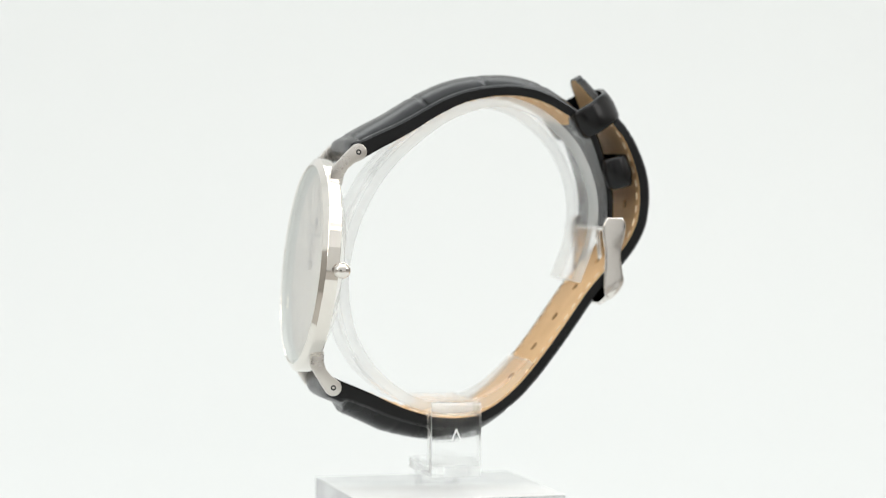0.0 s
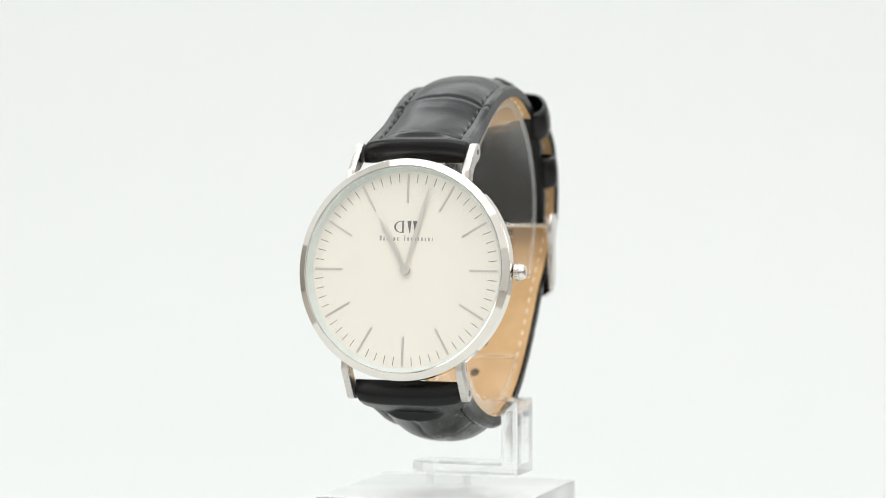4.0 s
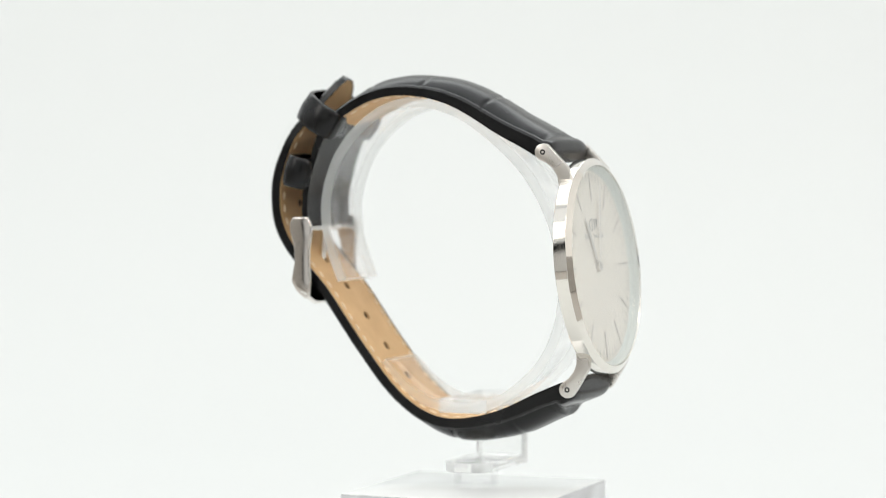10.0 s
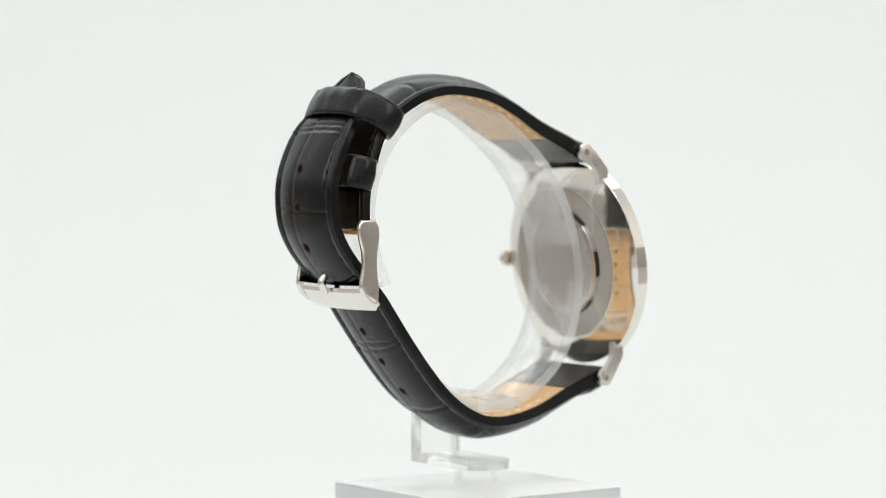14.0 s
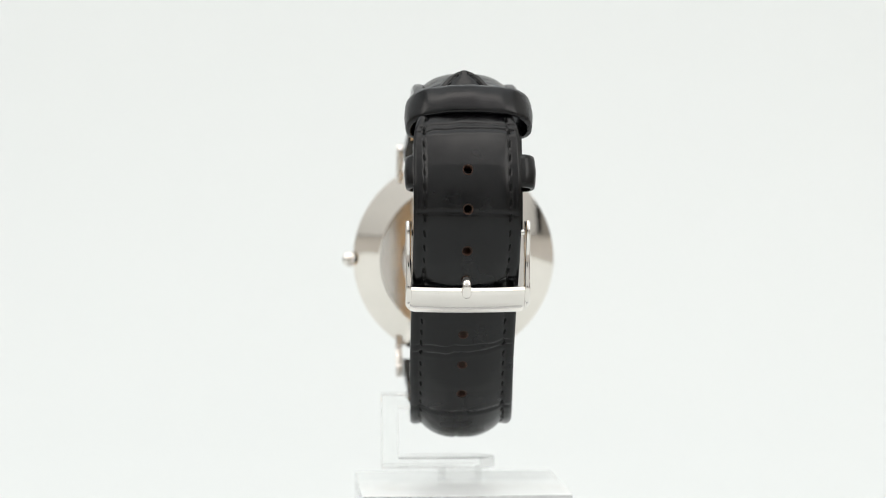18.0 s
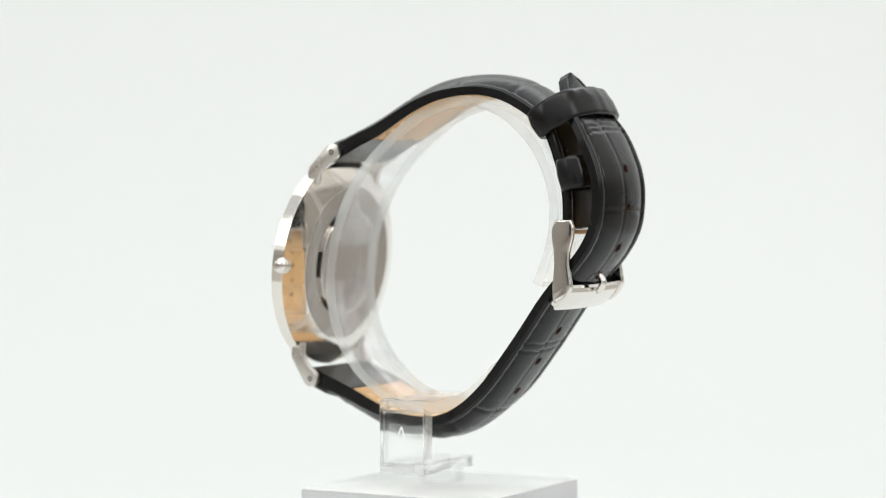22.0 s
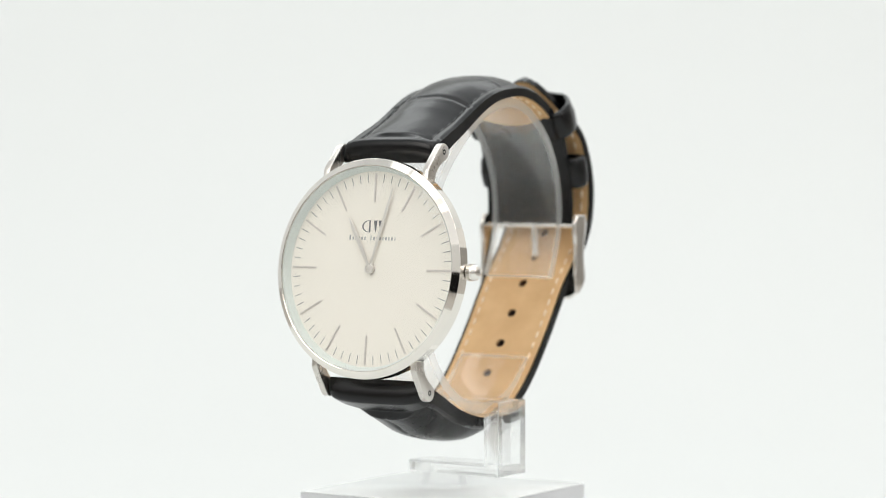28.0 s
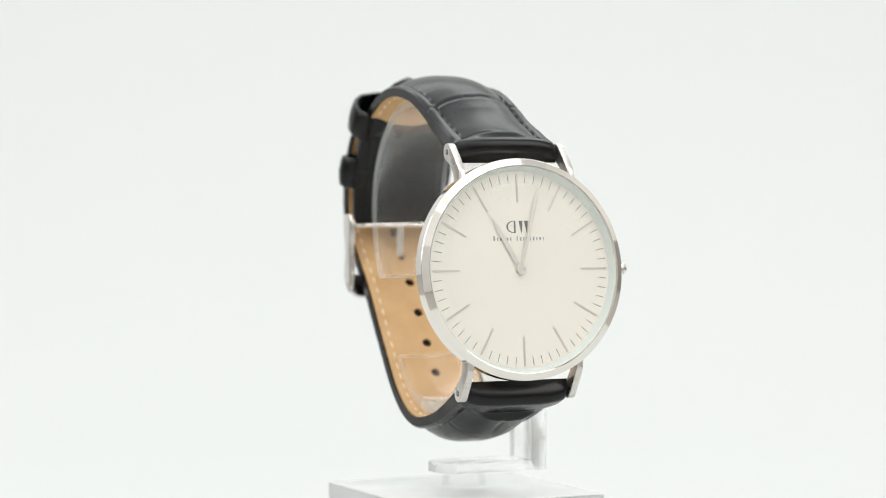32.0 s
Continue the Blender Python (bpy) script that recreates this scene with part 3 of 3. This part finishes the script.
def build_strap(t):
    black, pale = stitch_mesh("stitch", THREAD, 1.95), stitch_mesh("lining_stitch", PALE_THREAD, 1.6, 0.50)

    def end_half(s):
        return HALF + 0.52 * (1 - smooth(1.0, 13.0, s))

    def padded(at, thick_edge, puff, roll_end, roll_h, creases, first, half, lane=lambda s: 7.75, bulge=0.5, spine=None):
        def over(s, x):
            e = line_at(thick_edge, s)
            u = min(1.0, abs(x) / max(0.8, lane(s) - 0.35))
            pad = line_at(puff, s) * (1 - u ** 2.8)
            groove = -(0.24 + 0.06 * math.cos(2 * math.pi * (s - first) / 2.55)) * math.exp(-((abs(x) - lane(s)) / 0.27) ** 2) * smooth(0.5, 1.5, lane(s))
            if spine:
                groove -= float(np.interp(s, [5, 8, 26, 34], [0.0, 0.24, 0.24, 0.13])) * smooth(2.5, 5.0, lane(s)) * math.exp(-((x - float(np.interp(s, [6, 14, 30, 45], spine))) / 0.34) ** 2)
            rim = -0.45 * smooth(half(s) - 0.7, half(s), abs(x)) ** 2
            body = e + pad + groove
            k = smooth(roll_end - 0.6, roll_end + 0.6, s + bulge * (abs(x) / HALF) ** 2)
            round_off = math.sqrt(max(0.0, 1 - (1 - min(1.0, (s + 0.05) / 1.7)) ** 2))
            h = (roll_h * (1 - 0.18 * (x / HALF) ** 4) * (0.25 + 0.75 * round_off)) * (1 - k) + body * k + rim
            h += 0.12 * noise.noise((x * 0.35, s * 1.6, 11.0)) * math.exp(-((s - roll_end - 0.3) / 1.1) ** 2)
            for c in creases:
                h += crease(s, x, *c)
            return h + 0.03 * noise.noise((x * 0.4, s * 0.3, 3.0)) + 0.008 * noise.noise((x * 2.2, s * 2.2, 7.0))
        return over

    # upper piece, folded round the buckle's bar
    at, xy, tan = curve_through(UPPER, 0.24)
    nrm = np.stack([-tan[:, 1], tan[:, 0]], 1)
    end = at[-1]
    edge = [(0, 3.4), (6, 3.0), (16, 2.5), (30, 2.1), (40, 2.1), (50, 1.9), (58, 1.5), (end, 1.4)]
    puff = [(0, 1.1), (6, 1.6), (14, 2.1), (24, 2.2), (30, 2.1), (38, 1.9), (46, 1.3), (52, 0.5), (58, 0.1), (end, 0.0)]
    creases = [(17.5, 0.02, 0.5, 0.22, 0.42), (30.0, -0.03, -0.4, 0.18, 0.4), (40.0, 0.03, 0.3, 0.16, 0.4)]
    over = padded(at, edge, puff, 3.2, 4.2, creases, 6.6, end_half)
    up = part("buckle_strap", strap_sheet(at, xy, nrm, 0, end, lambda s, x: 0.42 - 0.39 * (abs(x) > HALF - 0.5), over, half_at=end_half), BLACK_LEATHER, t, "padded black crocodile-grain leather strap, upper piece", 45)
    part("lining", strap_sheet(at, xy, nrm, 9.5, 49.5, lambda s, x: 0.0, lambda s, x: 0.40, half_at=lambda s: HALF - 0.6), TAN_LEATHER, up, "tan leather lining", 45)
    part("edge_fold", strap_sheet(at, xy, nrm, 0.0, 9.4, lambda s, x: 0.02, lambda s, x: 0.40, half_at=end_half), TURNED_LEATHER, up, "black turned leather end", 45)
    part("edge_fold", strap_sheet(at, xy, nrm, 49.6, end, lambda s, x: 0.02, lambda s, x: 0.40), TURNED_LEATHER, up, "black turned leather end", 45)
    for side in (-1, 1):
        for k in range(18):
            s = 6.6 + k * 2.55
            piece("stitch", black, lay(at, xy, nrm, s, side * 7.75, over(s, side * 7.75) + 0.02, 0.26 * side), up)
        for k in range(14):
            s = 11.0 + k * 2.55
            piece("lining_stitch", pale, lay(at, xy, nrm, s, side * 7.95, -0.10), up)

    # tail piece with its holes
    at, xy, tan = curve_through(LOWER, 0.2)
    nrm = np.stack([tan[:, 1], -tan[:, 0]], 1)
    end = at[-1]
    edge = [(0, 3.3), (8, 2.9), (18, 2.4), (36, 2.05), (60, 2.0), (end - 20, 2.0), (end - 14, 1.7), (end, 1.6)]
    puff = [(0, 2.0), (6, 2.7), (15, 3.1), (26, 2.7), (34, 1.7), (42, 1.2), (60, 1.1), (end - 20, 1.0), (end - 13, 0.5), (end, 0.25)]
    marks = [(12.57, -30.85), (17.18, -25.02), (21.51, -19.22), (24.6, -12.6), (30.3, -8.6), (33.1, -2.75), (35.69, 4.15), (35.1, 11.0)]
    holes = [float(at[np.argmin(np.hypot(xy[:, 0] + 1.5 * nrm[:, 0] - y, xy[:, 1] + 1.5 * nrm[:, 1] - z))]) for y, z in marks]
    creases = [(16.5, 0.05, -0.5, 0.10, 0.4), (27.0, 0.06, 0.3, 0.18, 0.4), (36.5, -0.04, 0.3, 0.22, 0.4), (holes[1] + 3.0, -0.11, -0.3, 0.20, 0.30), (holes[1] + 4.2, -0.07, 0.2, 0.15, 0.28),
               (holes[3] + 5.3, -0.10, -0.6, 0.14, 0.30), (holes[5] + 5.8, 0.02, 0.3, 0.10, 0.30), (holes[7] + 7.2, -0.02, 0.3, 0.18, 0.30), (holes[7] + 8.2, -0.03, 0.2, 0.13, 0.28)]

    def drift(s):
        return 0.8 * smooth(20, 52, s)

    def half_at(s):
        back = end - s
        if back > 16.2:
            return end_half(s)
        return min(HALF * math.sin(min(1.0, (back + 2.0) / 18.2) * math.pi / 2) ** 0.85, 0.9 + 1.7 * math.sqrt(max(0.0, back)) if back < 1 else HALF)

    def lane(s):
        return min(7.75, max(0.5, half_at(s) - 1.7))

    over = padded(at, edge, puff, 6.2, 4.4, creases, 7.2, half_at, lane, 1.7, (-0.6, -0.3, 1.0, 1.7))
    low = part("tail_strap", strap_sheet(at, xy, nrm, 0, end, lambda s, x: 0.42 - 0.39 * (abs(x) > half_at(s) - 0.5), over, holes, half_at=half_at, drift=drift), BLACK_LEATHER, t, "black crocodile-grain leather strap tail with punched holes", 45)
    part("lining", strap_sheet(at, xy, nrm, 9.5, end - 0.4, lambda s, x: 0.0, lambda s, x: 0.40, holes, half_at=lambda s: max(0.3, half_at(s) - 0.6), drift=drift), TAN_LEATHER, low, "tan leather lining", 45)
    part("edge_fold", strap_sheet(at, xy, nrm, 0.0, 9.4, lambda s, x: 0.02, lambda s, x: 0.40, half_at=end_half), TURNED_LEATHER, low, "black turned leather end", 45)
    for side in (-1, 1):
        k = 0
        while 7.2 + k * 2.55 < end - 1.7:
            s = 7.2 + k * 2.55
            x = side * lane(s)
            piece("stitch", black, lay(at, xy, nrm, s, x, over(s, x) + 0.02, 0.26 * side if end - s > 9 else -side * math.atan2(lane(s - 0.5) - lane(s + 0.5), 1.0), drift), low)
            if 11 < s < end - 6:
                piece("lining_stitch", pale, lay(at, xy, nrm, s + 0.6, x, -0.12, 0.0, drift), low)
            k += 1

    # raw leather round the punched holes
    for h in holes:
        top = over(h, 0.95)
        pose_h = lay(at, xy, nrm, h, 0.0, 0.0, 0.0, drift)
        part("hole_edge", lathe([(0.98, 0.45), (0.98, top - 0.02), (0.93, top + 0.03), (0.80, top - 0.06), (0.74, top - 0.35), (0.74, 0.45), (0.98, 0.45)], 20, pose_h), CUT_LEATHER, low, "brown raw leather rim of a punched hole", 40)

    # two leather keepers
    def keeper(name, mid, along, w, depth, half, arch, label):
        d = Vector((along[0], along[1])).normalized()
        o = Vector((-d.y, d.x)) if -d.y > 0 else Vector((d.y, -d.x))
        bm = bmesh.new()
        rows = []
        def loop(h, q, r):
            pts = []
            for cx, cy, a0 in ((h - r, q - r, 0), (-h + r, q - r, 90), (-h + r, -q + r, 180), (h - r, -q + r, 270)):
                for k in range(9):
                    a = radians(a0 + 11.25 * k)
                    pts.append((cx + r * math.cos(a), cy + r * math.sin(a)))
                nxt = {0: (-1, 0), 90: (0, -1), 180: (1, 0), 270: (0, 1)}[a0]
                run = 2 * (h - r) if nxt[0] else 2 * (q - r)
                for k in range(1, 20):
                    pts.append((pts[-1][0] + nxt[0] * run / 20, pts[-1][1] + nxt[1] * run / 20))
            return pts

        outer, inner = loop(half, depth / 2, min(4.3, depth / 2 - 0.2)), loop(half - 0.95, depth / 2 - 0.95, min(3.4, depth / 2 - 1.1))
        n = len(outer)
        for (px, po), (px2, po2) in zip(outer, inner):
            sec = []
            for f, (qx, qo) in ((-0.5, (px2, po2)), (-0.5, (px * 0.5 + px2 * 0.5, po * 0.5 + po2 * 0.5)), (-0.47, (px * 0.8 + px2 * 0.2, po * 0.8 + po2 * 0.2)), (-0.36, (px * 0.97 + px2 * 0.03, po * 0.97 + po2 * 0.03)), (0.0, (px * 1.012, po * 1.05)),
                                (0.36, (px * 0.97 + px2 * 0.03, po * 0.97 + po2 * 0.03)), (0.47, (px * 0.8 + px2 * 0.2, po * 0.8 + po2 * 0.2)), (0.5, (px * 0.5 + px2 * 0.5, po * 0.5 + po2 * 0.5)), (0.5, (px2, po2))):
                wob = 0.18 * noise.noise((qx * 0.3, f * 2, qo * 0.3)) + 0.12 * noise.noise((qx * 0.9, f * 4, qo * 0.9 + 4)) - 0.16 * math.exp(-((qx + 7.0 + f) / 0.35) ** 2) * (qo > 0)
                q = Vector(mid) + d * (f * w) + o * (qo + wob - arch * (qx / half) ** 2)
                sec.append(bm.verts.new((MX + qx, q.x, q.y)))
            rows.append(sec)
        for k in range(n):
            a, b = rows[k], rows[(k + 1) % n]
            for j in range(9):
                bm.faces.new((a[j], a[(j + 1) % 9], b[(j + 1) % 9], b[j]))
        part(name, bm, BLACK_LEATHER, t, label, 50)

    keeper("keeper", (26.1, 22.05), (0.52, -0.85), 5.8, 9.3, 11.7, 2.6, "loose black leather keeper loop round both strap ends")
    keeper("keeper", (29.45, 10.6), (0.22, -0.97), 6.1, 5.6, 11.9, 0.3, "fixed black leather keeper loop, empty")

    # buckle: two waisted arms, bar, cross piece and tongue
    buckle = part("buckle", lathe([(0, -11.0), (0.7, -11.0), (0.7, 11.0), (0, 11.0)], 20, Matrix.Translation((MX + 0.35, 28.3, -0.3)) @ Matrix.Rotation(math.pi / 2, 4, "Y")), STEEL, t, "polished steel pin buckle, its bar")
    mid = [(28.35, 2.55, 0.0), (28.35, 1.9, 1.6), (28.3, 0.4, 2.35), (28.15, -1.6, 2.2), (28.0, -4.0, 1.65), (28.0, -6.4, 1.55), (28.1, -8.6, 1.8), (28.1, -10.6, 2.1), (27.6, -12.6, 1.5), (26.9, -13.9, 0.5)]
    at2, c2, _ = curve_through([(m[0], m[1]) for m in mid], 0.6)
    wid = [float(np.interp(z, [m[1] for m in mid[::-1]], [m[2] for m in mid[::-1]])) for z in c2[:, 1]]
    ring = [(y + w, z) for (y, z), w in zip(c2, wid)] + [(y - w, z) for (y, z), w in reversed(list(zip(c2, wid)))]
    ring = ring[1:-1]
    for side in (-1, 1):
        lo, hi = sorted((MX + 0.35 + side * 10.35, MX + 0.35 + side * 11.35))
        part("arm", prism(ring, lo, hi, bevel=0.36, seg=4), STEEL, buckle, "waisted steel side arm", 30)
    bm = bmesh.new()
    prof = [(0.0, -3.3), (0.75, -3.3), (1.15, -2.1), (1.25, 0.0), (1.15, 1.5), (0.75, 2.2), (0.2, 2.45), (0.0, 1.5), (0.1, 0.0), (0.0, -1.5)]
    dv, ov = Vector((0.66, 0.75)), Vector((0.75, -0.66))
    rows = []
    for x in (-11.36, -11.2, -10.9, -10.4, -9.7, -5, 0, 5, 9.7, 10.4, 10.9, 11.2, 11.36):
        sec = []
        shrink = 0.86 if abs(x) > 11.3 else 1.0
        lift = float(np.interp(abs(x), [9.7, 10.4, 10.9, 11.2, 11.36], [0, 0.25, 0.7, 1.2, 1.6]))
        for o, d in prof:
            q = Vector((27.7, -12.1)) + dv * (d * shrink + (lift if d < -1.6 else 0)) + ov * (o * shrink - 0.35 * (x / 11.3) ** 2)
            sec.append(bm.verts.new((MX + 0.35 + x, q.x, q.y)))
        rows.append(sec)
    for a, b in zip(rows, rows[1:]):
        for j in range(len(prof)):
            bm.faces.new((a[j], a[(j + 1) % len(prof)], b[(j + 1) % len(prof)], b[j]))
    bm.faces.new(rows[0])
    bm.faces.new(rows[-1][::-1])
    part("cross_piece", bm, STEEL, buckle, "broad polished steel front of the buckle", 25)
    bm = bmesh.new()
    tl = [(28.3, -0.3), (28.6, -3.5), (29.0, -6.6), (30.6, -8.7), (31.3, -9.9), (30.7, -11.3), (30.0, -12.3)]
    at3, c3, t3 = curve_through(tl, 0.4)
    rows = []
    for i, ((y, z), (ty, tz)) in enumerate(zip(c3, t3)):
        r = 0.85 * min(1.0, math.sqrt(max(0.02, (len(c3) - 1 - i) * 0.4 / 0.8)))
        rows.append([bm.verts.new((MX + 0.7 + r * math.cos(a), y + tz * 0.75 * r * math.sin(a), z - ty * 0.75 * r * math.sin(a))) for a in [2 * math.pi * k / 12 for k in range(12)]])
    for a, b in zip(rows, rows[1:]):
        for j in range(12):
            bm.faces.new((a[j], a[(j + 1) % 12], b[(j + 1) % 12], b[j]))
    bm.faces.new(rows[0])
    bm.faces.new(rows[-1][::-1])
    part("tongue", bm, STEEL, buckle, "steel buckle pin", 50)


def build_watch():
    t = thing("wrist_watch", -41.0, "steel wrist watch with cream dial and black leather strap", "watch")
    build_case(t)
    build_dial(t)
    build_strap(t)
    return t


BLOCK, STAND, WATCH = build_block(), build_stand(), build_watch()


def motions():
    for ob in (BLOCK, STAND, WATCH):
        rows = []
        for k in range(65):
            sec = k * 0.5
            x, y, z = ob.location
            rows.append((sec, pose(x, y, z, 0, 0, TURN_RATE * (sec - FACING))))
        walk(ob, rows)


motions()
